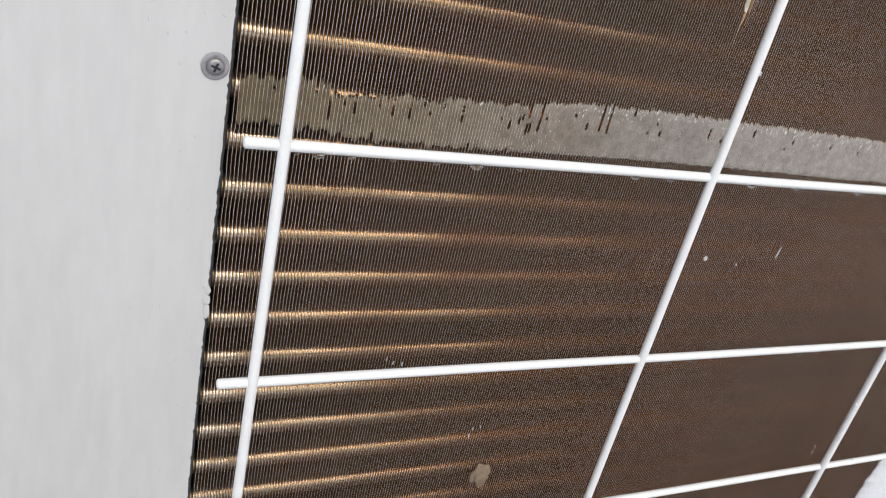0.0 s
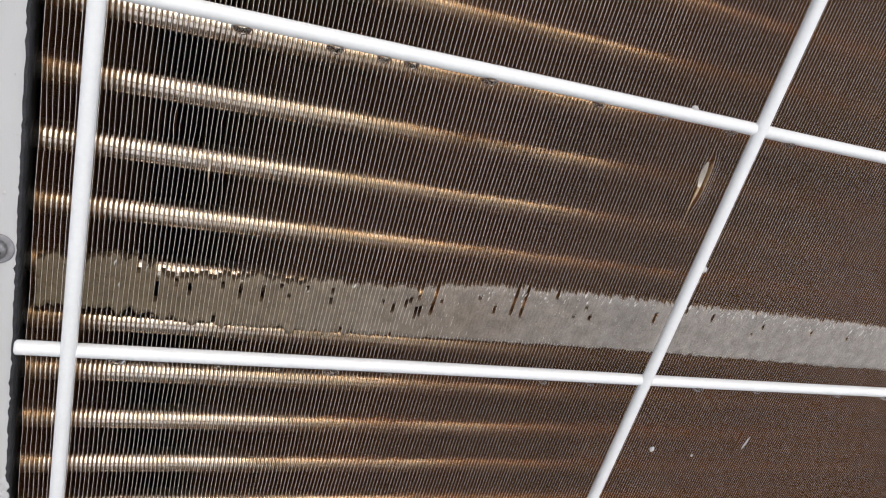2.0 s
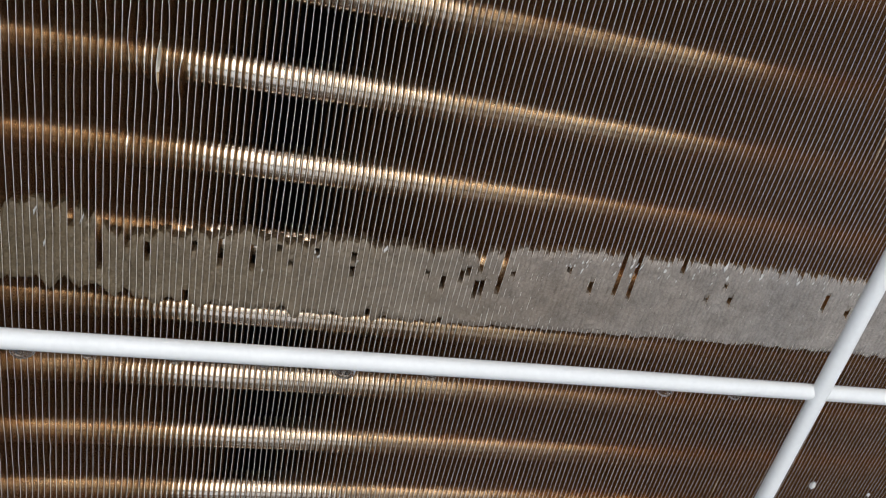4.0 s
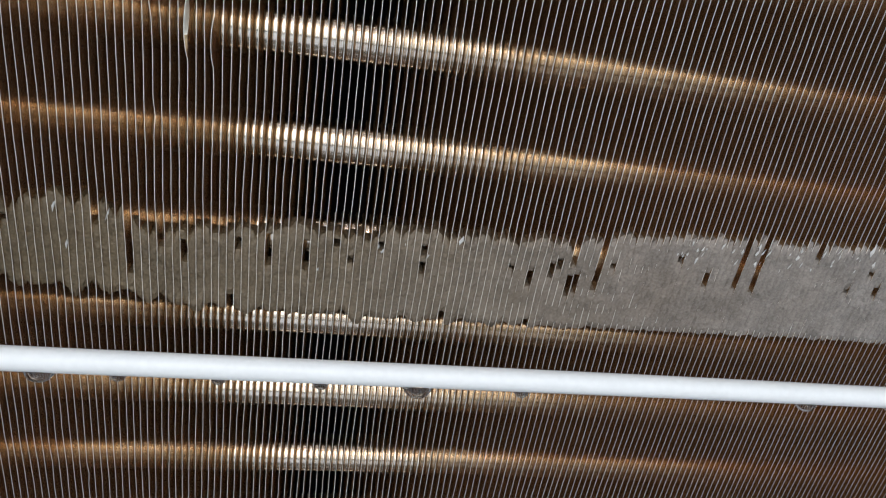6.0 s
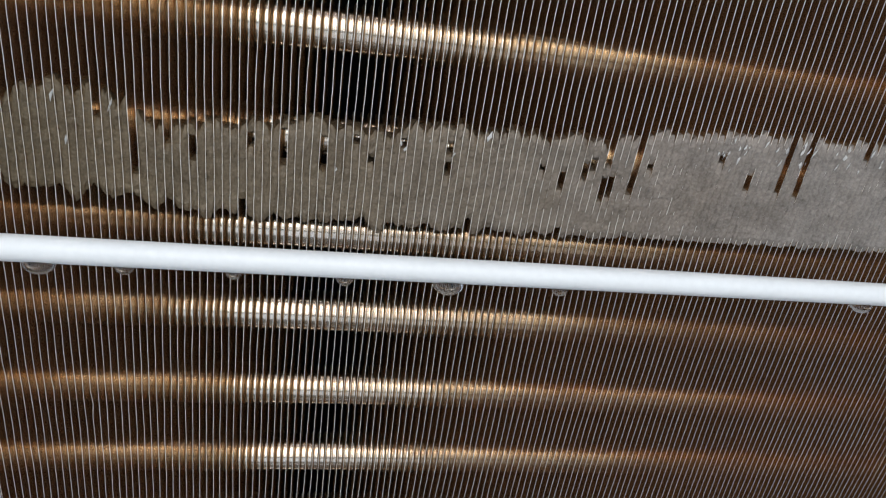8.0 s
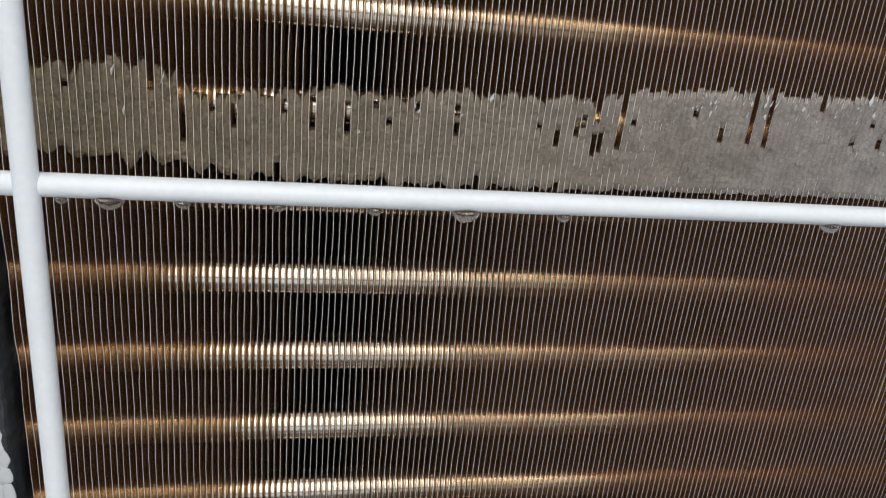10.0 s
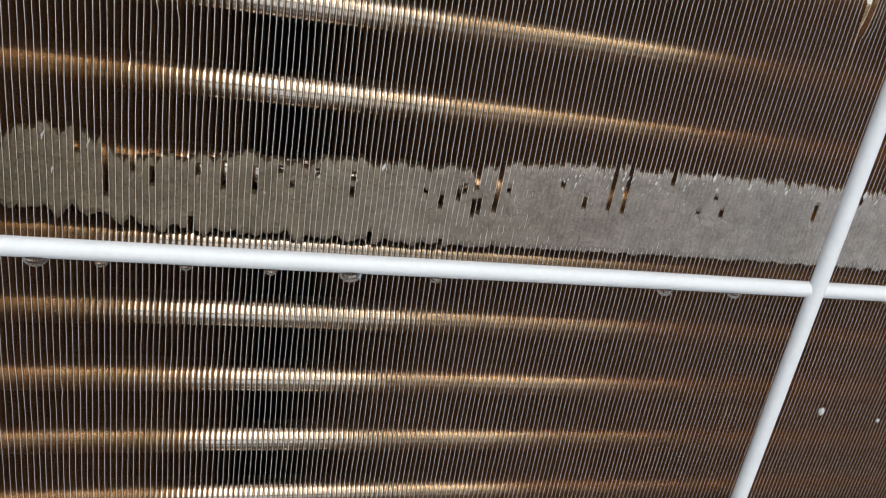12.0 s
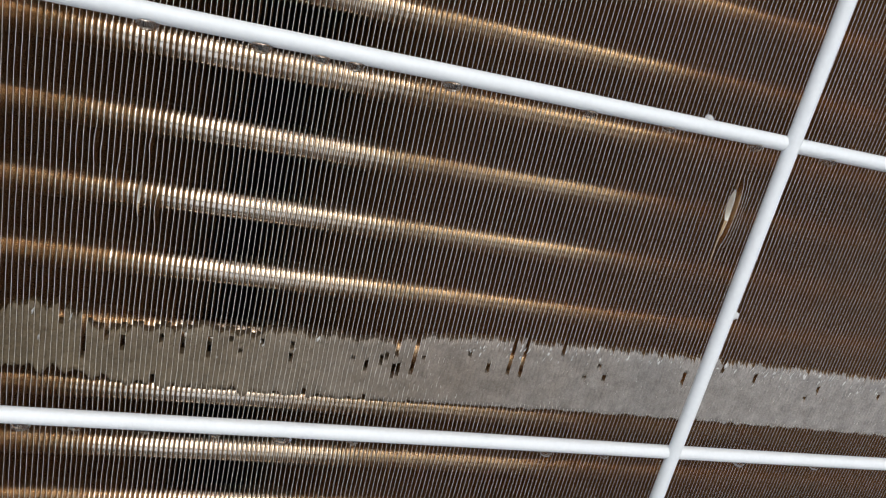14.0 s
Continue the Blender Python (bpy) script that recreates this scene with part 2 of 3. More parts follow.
far_edge = COIL_END + 0.004
part("end_panel", from_bm("end_panel", box_bm(far_edge, far_edge + 0.06, PANEL_Y, 0.33, FIN_LOW - 0.03, FIN_TOP + 0.03, 0.004), PANEL), unit)
part("top_panel", from_bm("top_panel", box_bm(-0.135, far_edge + 0.06, PANEL_Y - 0.012, 0.335, FIN_TOP + 0.031, FIN_TOP + 0.05, 0.004), PANEL), unit)
part("base_pan", from_bm("base_pan", box_bm(-0.135, far_edge + 0.06, PANEL_Y - 0.012, 0.335, FIN_LOW - 0.055, FIN_LOW - 0.031, 0.004), PANEL), unit)
part("back_panel", from_bm("back_panel", box_bm(-0.128, far_edge, 0.30, 0.33, FIN_LOW - 0.03, FIN_TOP + 0.03), DARK), unit)
part("bulkhead", from_bm("bulkhead", box_bm(-0.031, -0.0285, 0.05, 0.299, FIN_LOW - 0.029, FIN_TOP + 0.029), DARK), unit)
part("top_seal", from_bm("top_seal", box_bm(-0.028, COIL_END, COIL_Y + 0.003, 0.299, FIN_TOP + 0.002, FIN_TOP + 0.029), DARK), unit)
part("drain_tray", from_bm("drain_tray", box_bm(-0.028, COIL_END, COIL_Y + 0.003, 0.299, FIN_LOW - 0.029, FIN_LOW - 0.002), DARK), unit)
for x in (0.02, 0.56):
    part("foot", from_bm("foot", box_bm(x, x + 0.05, 0.0, 0.34, GROUND + 0.03, FIN_LOW - 0.0555, 0.003), DARK), unit, "black mounting foot")


# ---------------------------------------------------------------- the coil: fins on tubes
def fin_shift(i, z):
    """How far the front edge of fin i leans aside at the height z."""
    x = FIN_X0 + i * FIN_PITCH
    d = 0.00050 * n1(x * 22, z * 26, 5.0) + 0.00016 * n1(i * 0.37, z * 90, 1.0) + 0.00005 * n1(i * 1.7, z * 300, 2.0)
    if -0.006 < z < 0.0215:
        d += 0.00007 * n1(i * 5.3, z * 900, 4.0)        # ice roughens the edge
    if i < 3:
        d += 0.0003 * n1(i * 0.9, z * 45, 7.0)
    d += 0.0006 * math.exp(-i / 8) * n1(z * 42, 9.0)     # the first fins wander together
    # dents: (place, height, sideways push, reach along the coil, reach in height)
    for px, pz, push, rx, rz in DENTS:
        u, w = (x - px) / rx, (z - pz) / rz
        if abs(u) < 3 and abs(w) < 3:
            d += push * (1 if u >= 0 else -1) * math.exp(-u * u) * math.exp(-w * w)
    for fi, fz, push, rz in KINKS:
        if fi == i and abs(z - fz) < 2 * rz:
            d += push * math.exp(-((z - fz) / rz) ** 2 * 2)
    if i in FOLDS:
        fz, push, rz = FOLDS[i]
        w = abs(z - fz) / rz
        if w < 1:
            d += push * (1 - w * w) ** 0.7
    return d


# fins folded over by a knock: height, sideways push, reach in height
FOLDS = {151: (0.0775, -0.0003, 0.011), 152: (0.0755, 0.0010, 0.0085), 153: (0.0760, 0.0016, 0.0120), 154: (0.0760, 0.0011, 0.0120), 155: (0.0760, 0.0006, 0.010),
         32: (0.0530, -0.0006, 0.0055), 35: (0.0510, -0.0005, 0.0045)}
# folds whose lips are coloured near white for the glare on the gold foil
BRIGHT_FOLDS = (152, 32)
# lesser kinks: fin, height, sideways push, reach in height
KINKS = [(21, 0.066, -0.0003, 0.004), (24, 0.066, -0.0005, 0.006), (25, 0.0645, -0.0003, 0.004), (28, 0.059, -0.0005, 0.004), (29, 0.058, -0.0002, 0.004),
         (33, 0.068, -0.0005, 0.004), (30, 0.061, 0.0003, 0.006), (34, 0.054, -0.0002, 0.004), (39, 0.083, 0.0003, 0.002), (28, 0.0357, 0.0004, 0.002),
         (12, -0.050, 0.0004, 0.002), (17, -0.052, 0.0003, 0.0015), (6, -0.046, 0.0003, 0.003), (145, 0.074, -0.0003, 0.006), (143, 0.072, -0.0002, 0.005)]
DENTS = [
    (0.2514, -0.0573, 0.0006, 0.0016, 0.0020),
    (0.3009, -0.0496, 0.0006, 0.0020, 0.0050),
    (0.4295, -0.0307, 0.0008, 0.0020, 0.0050),
    (0.4310, -0.2164, 0.0008, 0.0020, 0.0040),
]
LEVELS = [FIN_LOW + 0.02 * k for k in range(14)] + [-0.08 + 0.0035 * k for k in range(21)] + [-0.0065 + 0.0011 * k for k in range(26)] + [0.0225 + 0.0035 * k for k in range(33)] + [0.14 + 0.0125 * k for k in range(9)]
LEVELS[-1] = FIN_TOP


def fin_mesh(i):
    """One fin: a thin strip with a cut front edge that wanders a little."""
    verts, faces, slots = [], [], []
    h = 0.00005
    levels = sorted(LEVELS + [FOLDS[i][0] + FOLDS[i][2] * k / 8 + 0.00011 for k in range(-8, 9)]) if i in FOLDS else LEVELS
    for z in levels:
        d = fin_shift(i, z)
        lip = 0.003
        if i in BRIGHT_FOLDS:                     # the curled lip tapers to both ends
            lip = 0.0003 + 0.0017 * max(0.0, 1 - ((z - FOLDS[i][0] - 0.4 * FOLDS[i][2]) / (0.65 * FOLDS[i][2])) ** 2)
        for y, k, hw in ((0.0, 1.0, h), (lip, 0.2, h), (FIN_DEEP, 0.0, h)):
            lean = FIN_LEAN * y                      # the fins stand a little aslant
            verts.append((k * d + lean - hw, y, z))
            verts.append((k * d + lean + hw, y, z))
    for k in range(len(levels) - 1):
        a, b = 6 * k, 6 * (k + 1)
        faces.append((a, a + 1, b + 1, b))
        slots.append(1)
        for q in (0, 2):
            faces.append((a + q + 2, a + q, b + q, b + q + 2))
            faces.append((a + q + 1, a + q + 3, b + q + 3, b + q + 1))
            bent = i in BRIGHT_FOLDS and q == 0 and -0.25 * FOLDS[i][2] < (levels[k] + levels[k + 1]) / 2 - FOLDS[i][0] < FOLDS[i][2]
            slots += [2, 2] if bent else [0, 0]
    return verts, faces, slots


FINS = int((COIL_END - FIN_X0) / FIN_PITCH)


COLLAR_RINGS = ((0.04, 0.00062), (0.07, 0.00026), (0.11, 0.00006), (0.17, 0.000012), (0.40, 0.000004), (0.64, -0.000004), (0.84, -0.000006), (0.92, 0.00004), (0.96, 0.00014))


def tube_mesh():
    """A tube with the fins' collars on it: a sleeve in every gap, flared where it meets the fins."""
    prof = [(-0.028, TUBE_R), (FIN_X0 - 0.0004, TUBE_R)]
    for i in range(300):
        x = FIN_X0 + i * FIN_PITCH + FIN_LEAN * 0.005
        prof += [(x + u * FIN_PITCH, TUBE_R + r) for u, r in COLLAR_RINGS]
    prof += [(COIL_END, TUBE_R)]
    v, f = lathe(prof, 18, "x")
    gold = [0] * len(f)
    n = len(COLLAR_RINGS)
    for i in range(300):                         # the collars' flared rims are fin metal
        for ring in (1 + n * i, 2 + n * i, 3 + n * i, 8 + n * i, 9 + n * i):
            gold[18 * ring:18 * ring + 18] = [1] * 18
    return mesh_of("tube", v, f, [TUBE, COLLAR], gold, smooth=True)


coil = part("coil", from_bm("coil", box_bm(-0.0284, -0.0268, COIL_Y + 0.001, COIL_Y + FIN_DEEP, FIN_LOW, FIN_TOP), SCREW), unit, "gold-coated fin coil on copper tubes")
tube_me = tube_mesh()
for k in range(-15, 13):
    t = part("tube", tube_me, coil, "copper tube with bright fin collars")
    t.location = (0, TUBE_Y, TUBE_Z0 + k * TUBE_PITCH)
for i in range(300):
    v, f, s = fin_mesh(i)
    fin = part("fin", mesh_of("fin", v, f, [FIN_SIDE, FIN_EDGE, FOLD_GLARE], s), coil)
    fin.location = (FIN_X0 + i * FIN_PITCH, COIL_Y, 0)
av, af, asl = [], [], []
for i in range(300, FINS + 1):
    v, f, s = fin_mesh(i)
    base = len(av)
    av += [(p[0] + FIN_X0 + i * FIN_PITCH, p[1] + COIL_Y, p[2]) for p in v]
    af += [tuple(q + base for q in face) for face in f]
    asl += s
tagged(part("fin_rest", mesh_of("fin_rest", av, af, [FIN_SIDE, FIN_EDGE, FOLD_GLARE], asl), coil), kind="stuff")


# ---------------------------------------------------------------- the wire guard before the coil
guard = thing("wire_guard", "white plastic-coated welded wire guard before the coil", "wire guard")


def wire_profile(a, b, step):
    n = int((b - a) / step)
    mid = [(a + (b - a) * k / n, WIRE_R) for k in range(1, n)]
    return [(a, WIRE_R * 0.72), (a + 0.0004, WIRE_R * 0.95), (a + 0.001, WIRE_R)] + mid[1:-1] + [(b - 0.001, WIRE_R), (b, WIRE_R * 0.75)]


hv, hf = lathe(wire_profile(-0.0142, 0.63, 0.012), 20, "x")
wire_h = mesh_of("horizontal_wire", [(x, y + 0.0003 * n1(x * 5), z + 0.0004 * n1(x * 6, 4.0)) for x, y, z in hv], hf, [WHITE_WIRE], smooth=True)
for j in range(-3, 3):
    w = part("horizontal_wire", wire_h, guard)
    w.location = (0, 0, j * WIRE_H + WIRE_DROP)
vv, vf = lathe(wire_profile(-0.335, 0.23, 0.012), 20, "z")
wire_v = mesh_of("vertical_wire", vv, vf, [WHITE_WIRE], smooth=True)
for j in range(4):
    w = part("vertical_wire", wire_v, guard)
    w.location = (j * WIRE_V, -0.0013, 0)


# ---------------------------------------------------------------- frost band in the gaps
# holes melted through the band: along the coil, lower and upper end, in millimetres
HOLES = [(16.8, 13, 19), (23.0, 2.5, 20), (27.9, 9, 15), (32.8, 6, 11), (43.6, 9.5, 12.6), (48.8, 6.5, 14), (56.7, 6, 13), (63.1, 12, 14), (66.4, 3.4, 15),
         (42.6, -4.5, -1), (71.7, 12, 14), (81.0, 11.5, 14), (80.9, 7, 10), (89.2, 9.8, 12), (100.5, 9.5, 11), (105.4, 5.8, 9.8), (108.8, 8.5, 12), (110.2, 10.5, 13),
         (114.2, 12, 20), (113.4, 4, 9.4), (115.0, 5, 9.8), (119.9, 6, 20), (146.1, 9, 12.6), (152.4, 9, 23), (158.0, 8.4, 23), (87.3, -5, -2), (106.9, -6, -2.6),
         (181.7, 10, 11.2), (189.3, 9.5, 12), (220.4, 10.8, 16), (171.0, 18, 24), (236.0, 17, 24), (251.0, 14, 18)]
# the band's outline along the coil: place, lower and upper edge, in millimetres
BAND = ((-15, -1.0, 17.4), (-4, -1.2, 18.2), (12, -1.6, 19.6), (22, -1.4, 18.6), (24.5, -3.4, 12.5), (32, -4.2, 14.4), (47, -4.6, 15.6), (78, -4.6, 16.8), (104, -4.4, 18.2), (112, -4.2, 17.6),
        (128, -3.8, 20.2), (149, -3.6, 21.4), (190, -3.2, 22.0), (260, -3.6, 21.4), (330, -4.6, 20.3), (380, -4.6, 19.6), (660, -4.6, 19.6))


def frost_profile():
    """Lower and upper outline of the band along the coil: ragged clumps where it melts, fuller further on."""
    rnd = random.Random(11)
    clumps, c = [], -0.016
    while c < 0.14:
        clumps.append((c, rnd.uniform(0.0024, 0.0046), rnd.uniform(-0.0016, 0.0006)))
        c += rnd.uniform(0.0038, 0.0080)
    places = [p[0] / 1000 for p in BAND]

    def outline(x):
        low = float(np.interp(x, places, [p[1] / 1000 for p in BAND]))
        top = float(np.interp(x, places, [p[2] / 1000 for p in BAND]))
        melt = min(1.0, max(0.0, (0.135 - x) / 0.05))
        dip = min(min((abs(x - q) / w) ** 1.6 * 0.0022 - lift for q, w, lift in clumps), 0.0038)
        top -= melt * dip
        low += (0.0008 + melt * 0.0022) * n1(x * 300, 8.0) + 0.0007 * n1(x * 90, 4.0)
        top += 0.0006 * n1(x * 1500, 2.0) + 0.0006 * n1(x * 420, 6.0) + 0.0006 * n1(x * 100, 1.0)
        return low + 0.0005 * n1(x * 1500, 5.0), top

    return outline


outline = frost_profile()
frost_rnd = random.Random(5)
ACROSS = (-1.0, -0.5, 0.0, 0.5, 1.0)


def frost_spans(x, low, top):
    """What the holes leave of the band in one gap between two fins."""
    spans = [(low, top)]
    for hx, z0, z1 in HOLES:
        if abs(hx / 1000 - x) < FIN_PITCH * 0.5:
            z0, z1, cut = z0 / 1000, z1 / 1000, []
            for a, b in spans:
                cut += [(a, min(b, z0))] if z0 > a else []
                cut += [(max(a, z1), b)] if z1 < b else []
            spans = [(a, b) for a, b in cut if b - a > 0.0009]
    return spans


def frost_gap(i):
    """Wet frost that fills one gap between two fins, ragged above and below: verts and faces."""
    verts, faces = [], []
    n = len(ACROSS)
    xm = FIN_X0 + (i + 0.5) * FIN_PITCH
    cover = min(1.0, max(0.0, (xm - 0.06) / 0.08))              # how far it swells over the edges
    half = FIN_PITCH * (0.49 + 0.025 * cover)
    rise, slope = frost_rnd.uniform(-0.0010, 0.0008) * (0.3 if xm < 0.1 else 0.8), frost_rnd.uniform(-0.0008, 0.0008)
    edge = [outline(xm + w * half) for w in ACROSS]
    edge = [(low, top + rise + slope * w) for w, (low, top) in zip(ACROSS, edge)]
    low0, top0 = edge[2]
    spans = frost_spans(xm, low0, top0)
    if frost_rnd.random() < 0.03 and len(spans) == 1:
        z = low0 + (top0 - low0) * frost_rnd.uniform(0.5, 0.8)
        spans = [(low0, z), (z + frost_rnd.uniform(0.0010, 0.0024), top0)]
    for a0, b0 in spans:
        rows = max(6, min(16, int((b0 - a0) / 0.0014)))
        base = len(verts)
        for k in range(rows):
            u = k / (rows - 1)
            for w, (low, top) in zip(ACROSS, edge):
                a = low if a0 == low0 else a0
                b = top if b0 == top0 else b0
                end = k in (0, rows - 1)
                jag = 0.0008 * n1(xm * 3100 + w * 1.9, u * 9, 7.0) if end else 0.0
                z = a + (b - a) * u + jag
                lean = fin_shift(i, z) * (1 - w) / 2 + fin_shift(i + 1, z) * (1 + w) / 2
                front = COIL_Y - 0.00002 - 0.00032 * cover + 0.00015 * n1(xm * 120, z * 420, 3.0) + 0.00024 * n1(xm * 1400 + w, z * 900)
                front += 0.00026 * w * w + (0.0005 if end else 0.0)
                verts.append((xm + lean + w * half, front, z))
            for w in (-0.8, 0.8):
                verts.append((xm + w * half + FIN_LEAN * 0.0045, COIL_Y + 0.0045, a0 + (b0 - a0) * u))
        m = n + 2
        for k in range(rows - 1):
            p0, q0 = base + m * k, base + m * (k + 1)
            for p, q in [(j, j + 1) for j in range(n - 1)] + [(n - 1, n + 1), (n, 0), (n + 1, n)]:
                faces.append((p0 + p, p0 + q, q0 + q, q0 + p))
        e = base + m * (rows - 1)
        faces.append((base, base + n, base + n + 1, *[base + j for j in range(n - 1, 0, -1)]))
        faces.append((*[e + j for j in range(n)], e + n + 1, e + n))
    return verts, faces


band = thing("frost_band", "wet grey frost band melting between the coil fins", "frost")
rv, rf = [], []
for i in range(1, FINS):
    v, f = frost_gap(i)
    if not v:
        continue
    if i <= 300:
        part("frost_piece", mesh_of("frost_piece", v, f, [FROST]), band)
    else:
        rf += [tuple(q + len(rv) for q in face) for face in f]
        rv += v
tagged(part("far_frost", mesh_of("far_frost", rv, rf, [FROST]), band), kind="stuff")


def splinter_mesh():
    """Loose bright ice splinters along the band's upper edge."""
    rnd = random.Random(6)
    verts, faces = [], []
    for k in range(240):
        x = rnd.uniform(0.13, 0.44) if k > 8 else rnd.uniform(0.0, 0.09)
        low, top = outline(x)
        z = top - abs(rnd.gauss(0, 0.0032)) - 0.0005
        size, turn = rnd.uniform(0.00012, 0.00070), rnd.uniform(-0.2, 1.1)
        base = len(verts)
        for a, b, c in ((0, 0, 2.2), (0.7, 0, 0.2), (0, -0.8, 0), (-0.6, 0.1, -0.1), (0.1, 0, -1.8)):
            a, c = a * rnd.uniform(0.3, 1.8), c * rnd.uniform(0.4, 1.5) + rnd.uniform(-0.4, 0.4)
            verts.append((x + size * (a * math.cos(turn) + c * math.sin(turn) * 0.5), COIL_Y - 0.0004 + size * b * 0.6, z + size * c))
        faces += [tuple(base + q for q in t) for t in ((0, 3, 2), (0, 2, 1), (4, 2, 3), (4, 1, 2), (0, 1, 3), (4, 3, 1))]
    return mesh_of("splintered_ice", verts, faces, [ICE_BIT])


tagged(part("splintered_ice", splinter_mesh(), band, "tiny bright ice splinters"), kind="stuff")


# ---------------------------------------------------------------- water drops under the wires
def drop_mesh():
    prof = [(0.0009, 0.55), (0.0004, 0.92), (0.0, 1.0), (-0.0005, 0.93), (-0.0010, 0.72), (-0.0014, 0.42), (-0.0016, 0.06)]
    v, f = lathe([(a, r * 0.0023) for a, r in prof], 18, "z")
    return mesh_of("water_drop", v, f, [WATER], smooth=True)


drop_me = drop_mesh()
DROPS = [(0, x, s) for x, s in ((0.0051, 0.45), (0.0132, 1.0), (0.0258, 0.6), (0.0428, 0.55), (0.0609, 0.6), (0.0787, 1.1), (0.0990, 0.6), (0.1599, 0.85), (0.1805, 0.7),
         (0.2320, 0.95), (0.2637, 0.8), (0.3104, 0.8), (0.3404, 0.9), (0.3552, 1.0), (0.3651, 0.6))]
DROPS += [(1, x, s) for x, s in ((0.0338, 1.0), (0.0582, 1.0), (0.0719, 0.8), (0.0800, 0.9), (0.1040, 1.0), (0.1417, 0.8), (0.1657, 0.7), (0.1938, 0.9), (0.2196, 0.9))]
DROPS += [(-1, x, s) for x, s in ((0.0877, 0.6), (0.1471, 0.7), (0.2251, 0.9), (0.2399, 0.8), (0.3103, 0.7), (0.3319, 0.8), (0.3472, 0.9))]
for j, x, s in DROPS:
    d = tagged(new("water_drop", drop_me), "clear water drop hanging under a white wire", "water drop", "drops under the wires")
    d.matrix_world = Matrix.Translation((x * 1.006, 0, j * WIRE_H + WIRE_DROP - WIRE_R - 0.0001)) @ Matrix.Diagonal((1.12 * s, 1.12 * s, 0.4 + 0.85 * s, 1))


# ---------------------------------------------------------------- snow heap and small bits
def lump(name, mat, seed, rough, size, div=3):
    bm = bmesh.new()
    bmesh.ops.create_icosphere(bm, subdivisions=div, radius=1.0)
    for v in bm.verts:
        k = 1 + rough * n1(v.co.x * 1.3 + seed, v.co.y * 1.3, v.co.z * 1.3) + 0.3 * rough * n1(v.co.x * 4 + seed, v.co.y * 4, v.co.z * 4)
        v.co = Vector((v.co.x * size[0], v.co.y * size[1], v.co.z * size[2])) * k
    return from_bm(name, bm, mat, smooth=True)


def snow_slab():
    """A crust of snow frozen onto the coil's far lower corner, its near edge ragged."""
    edge = ((-0.345, 0.525), (-0.30, 0.527), (-0.262, 0.531), (-0.235, 0.537), (-0.205, 0.548), (-0.18, 0.560), (-0.161, 0.577), (-0.148, 0.610), (-0.142, 0.650))
    heights, reach = [p[0] for p in edge], [p[1] for p in edge]
    rows, cols, right = 120, 14, 0.655
    verts, faces = [], []
    for side in (0, 1):
        for k in range(rows):
            z = heights[0] + (heights[-1] - heights[0]) * k / (rows - 1)
            left = float(np.interp(z, heights, reach)) + 0.0022 * n1(z * 130, 2.0) + 0.0012 * n1(z * 420, 7.0)
            for c in range(cols):
                u = c / (cols - 1)
                x = left + (right - left) * u
                swell = min(1.0, u * 9) ** 0.5 * 0.004 + 0.0015 * n1(x * 60, z * 60, 3.0)
                verts.append((x, COIL_Y + 0.001 if side else COIL_Y - 0.0008 - max(0.0, swell), z))
    m = rows * cols
    for k in range(rows - 1):
        for c in range(cols - 1):
            a = k * cols + c
            faces += [(a, a + 1, a + cols + 1, a + cols), (m + a, m + a + cols, m + a + cols + 1, m + a + 1)]
        for c in (0, cols - 1):
            a = k * cols + c
            faces.append((a, a + cols, m + a + cols, m + a))
    for k in (0, rows - 1):
        for c in range(cols - 1):
            a = k * cols + c
            faces.append((a, m + a, m + a + 1, a + 1))
    return mesh_of("snow_clump", verts, faces, [SNOW], smooth=True)


tagged(new("snow_clump", snow_slab()), "pale bluish snow crust stuck to the coil", "snow")
for x, z, s, n in ((0.2514, -0.0573, 0.0011, 1), (0.277, -0.0611, 0.0006, 2), (0.3926, 0.0337, 0.0014, 3)):
    b = tagged(new("ice_crumb", lump("ice_crumb", ICE_BIT, n, 0.5, (s, s * 0.7, s * 1.4), 2)), "small white ice crumb on the fins", "ice", "crumbs on the coil")
    b.location = (x, COIL_Y - s * 0.4, z)
b = tagged(new("ice_crumb", lump("ice_crumb", ICE_BIT, 9, 0.4, (0.0012, 0.0012, 0.0015), 2)), "small white ice crumb on a wire", "ice")
b.location = (WIRE_V + WIRE_R + 0.0006, -0.0013, 0.0512)
b = tagged(new("ice_crumb", lump("ice_crumb", ICE_BIT, 15, 0.4, (0.0011, 0.0011, 0.0008), 2)), "small white ice crumb on a wire", "ice")
b.location = (0.1777, 0, WIRE_H + WIRE_R + 0.0002)
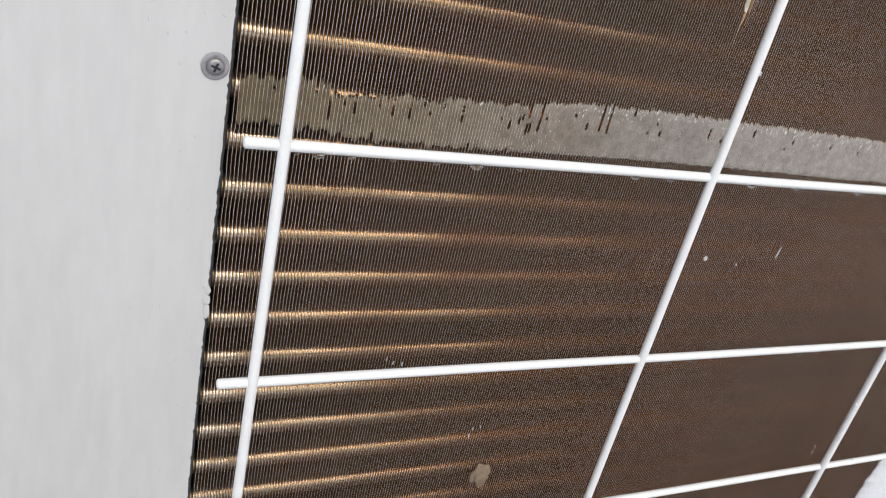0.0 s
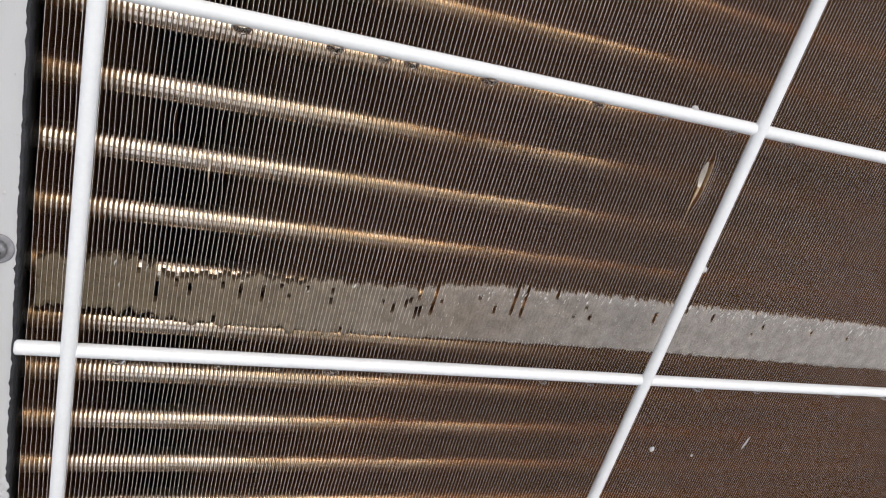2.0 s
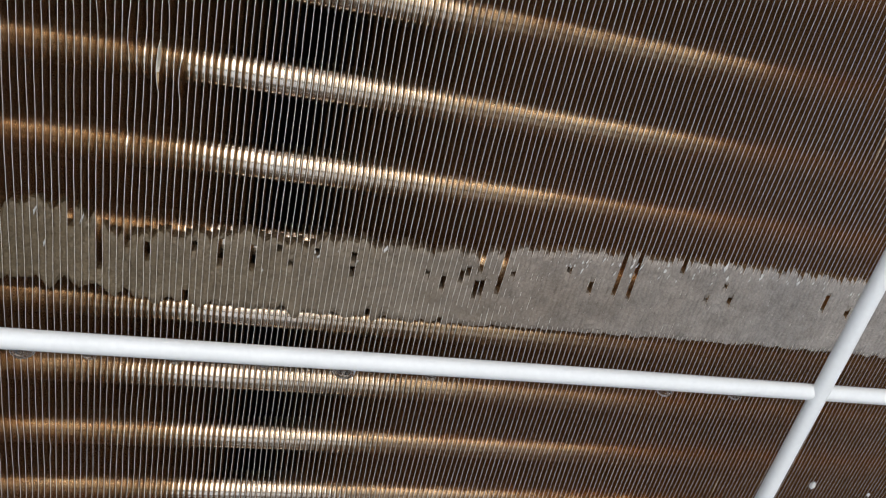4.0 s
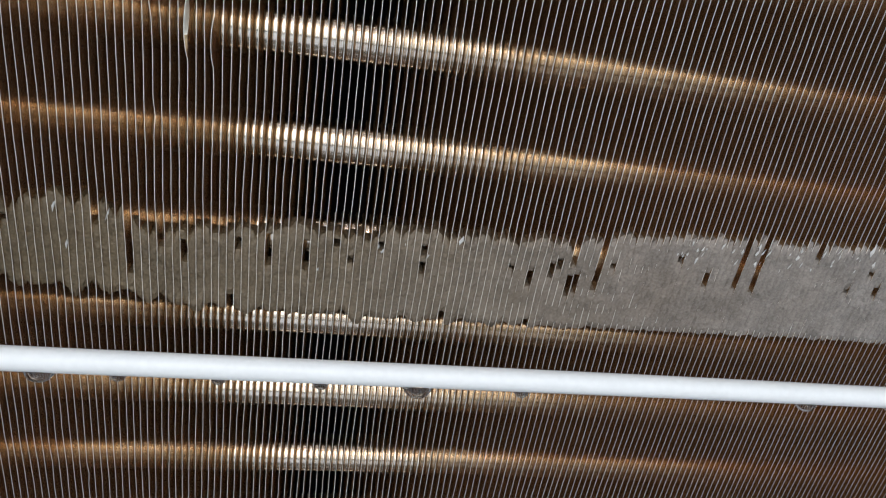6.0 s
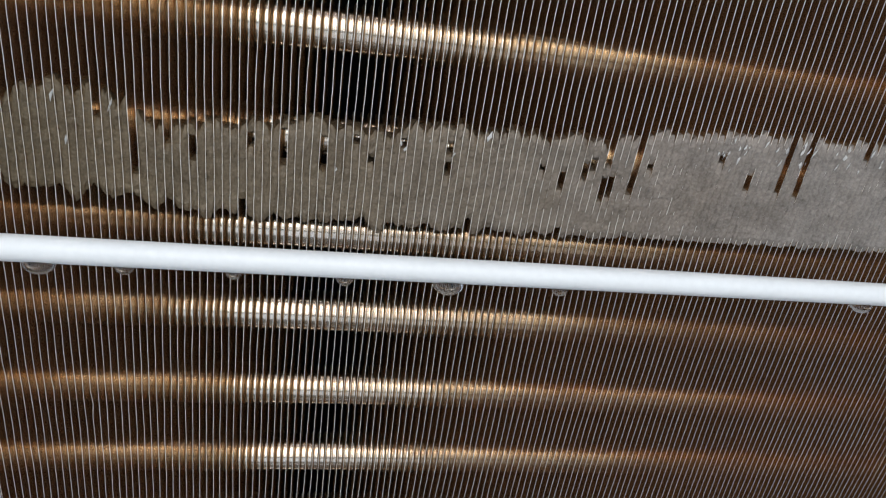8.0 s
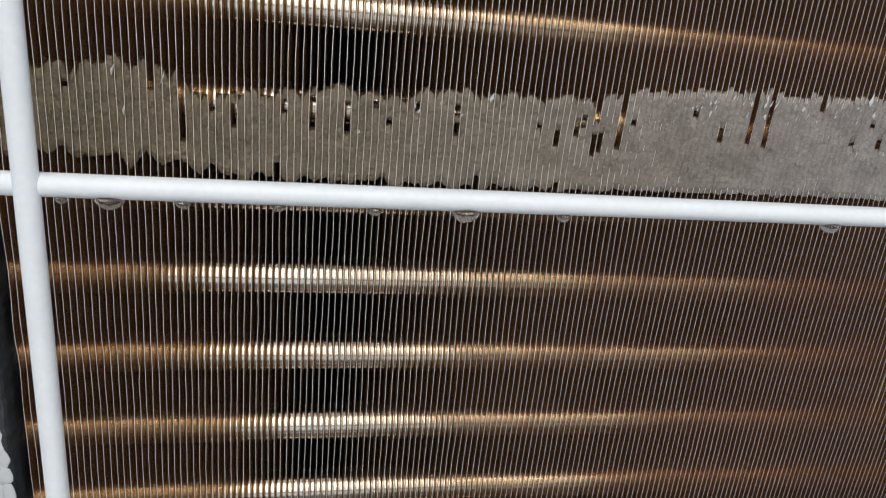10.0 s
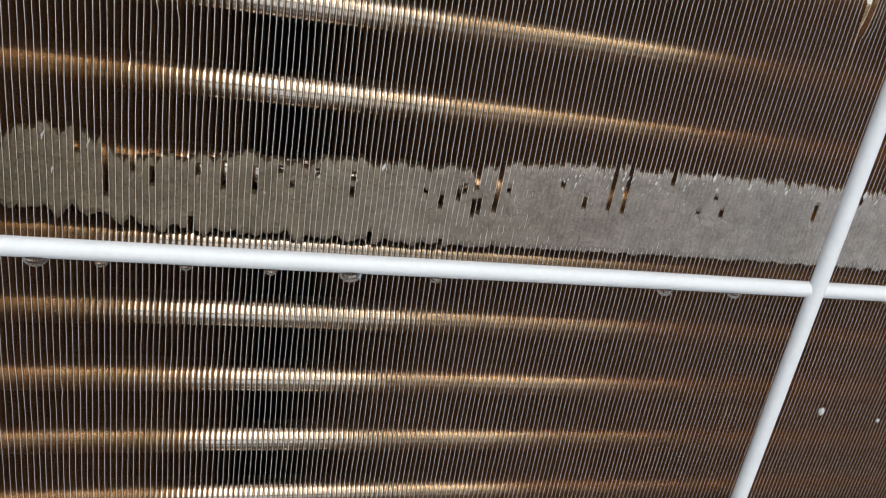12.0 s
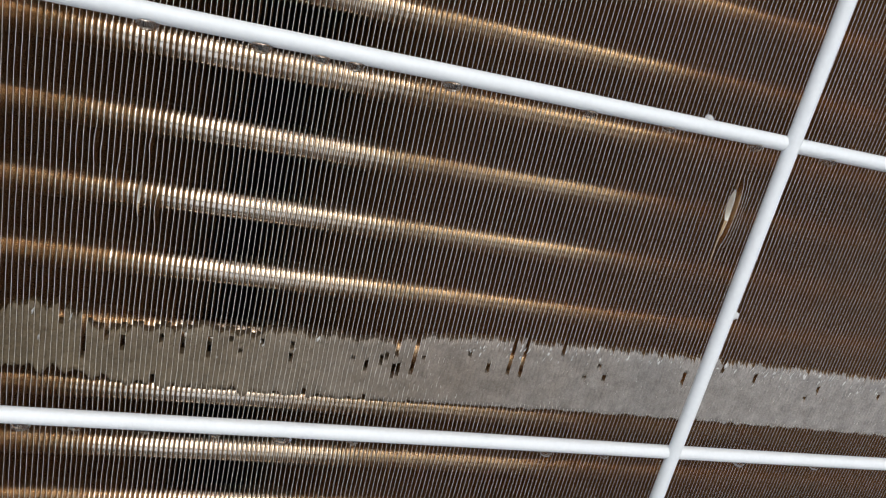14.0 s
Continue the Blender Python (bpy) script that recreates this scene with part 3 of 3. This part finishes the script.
# bright splinters of ice caught on the fin edges
rnd = random.Random(21)
for x, z, long in ((0.0711, -0.1155, 2.5), (0.0749, -0.1180, 2.0), (0.0798, -0.1191, 2.4), (0.1306, -0.1706, 3.0), (0.1319, -0.1656, 2.0), (0.1364, -0.1649, 2.2),
                   (0.3068, -0.0530, 6.5), (0.4384, -0.2171, 3.5), (0.4387, -0.2230, 3.0), (0.4438, -0.0749, 2.5), (0.4482, -0.0865, 2.0)):
    wide = rnd.uniform(0.00025, 0.0004)
    b = tagged(new("ice_splinter", lump("ice_splinter", ICE_BIT, rnd.uniform(0, 50), 0.6, (wide, wide, 0.0006 * long), 2)), "thin bright ice splinter caught on the fin edges", "ice", "splinters on the coil")
    b.matrix_world = Matrix.Translation((x, COIL_Y - wide * 0.6, z)) @ Matrix.Rotation(rnd.uniform(-0.25, 0.25), 4, "Y")
leaf = tagged(new("dry_leaf", lump("dry_leaf", LEAF, 12, 0.6, (0.006, 0.0012, 0.008), 3)), "scrap of pale dry leaf on the coil", "leaf")
leaf.location = (0.1455, COIL_Y - 0.001, -0.2005)
smear = bmesh.new()
for x, z, rx, rz in ((-0.0188, -0.0706, 0.0014, 0.0012), (-0.0178, -0.0728, 0.0012, 0.0022), (-0.0181, -0.0775, 0.0016, 0.0026), (-0.0176, -0.0830, 0.0013, 0.0034)):
    made = bmesh.ops.create_icosphere(smear, subdivisions=3, radius=1.0)
    for v in made["verts"]:
        k = 1 + 0.35 * n1(v.co.x * 1.6 + z * 900, v.co.y * 1.6, v.co.z * 1.6)
        v.co = Vector((x + v.co.x * rx * k, PANEL_Y + v.co.y * 0.00018 * k, z + v.co.z * rz * k))
tagged(new("ice_smear", from_bm("ice_smear", smear, PANEL, smooth=True)), "thin white ice smear on the panel edge", "ice")
# rime crumbs on the far wires
for k in range(16):
    x, side = rnd.uniform(0.30, 0.56), rnd.choice((-1, 1))
    size = rnd.uniform(0.0005, 0.0010)
    b = tagged(new("rime_crumb", lump("rime_crumb", SNOW, k + 40, 0.5, (size * 1.5, size, size), 2)), "small crumb of rime on a white wire", "ice", "rime on the wires")
    b.location = (x, -WIRE_R * 0.3, (k % 4 - 2) * WIRE_H + side * WIRE_R * 0.97)
for k in range(8):
    z, size = rnd.uniform(-0.26, -0.10), rnd.uniform(0.0005, 0.0009)
    b = tagged(new("rime_crumb", lump("rime_crumb", SNOW, k + 70, 0.5, (size, size, size * 1.4), 2)), "small crumb of rime on a white wire", "ice", "rime on the wires")
    b.location = (2 * WIRE_V + rnd.choice((-1, 1)) * WIRE_R, -0.0016, z)
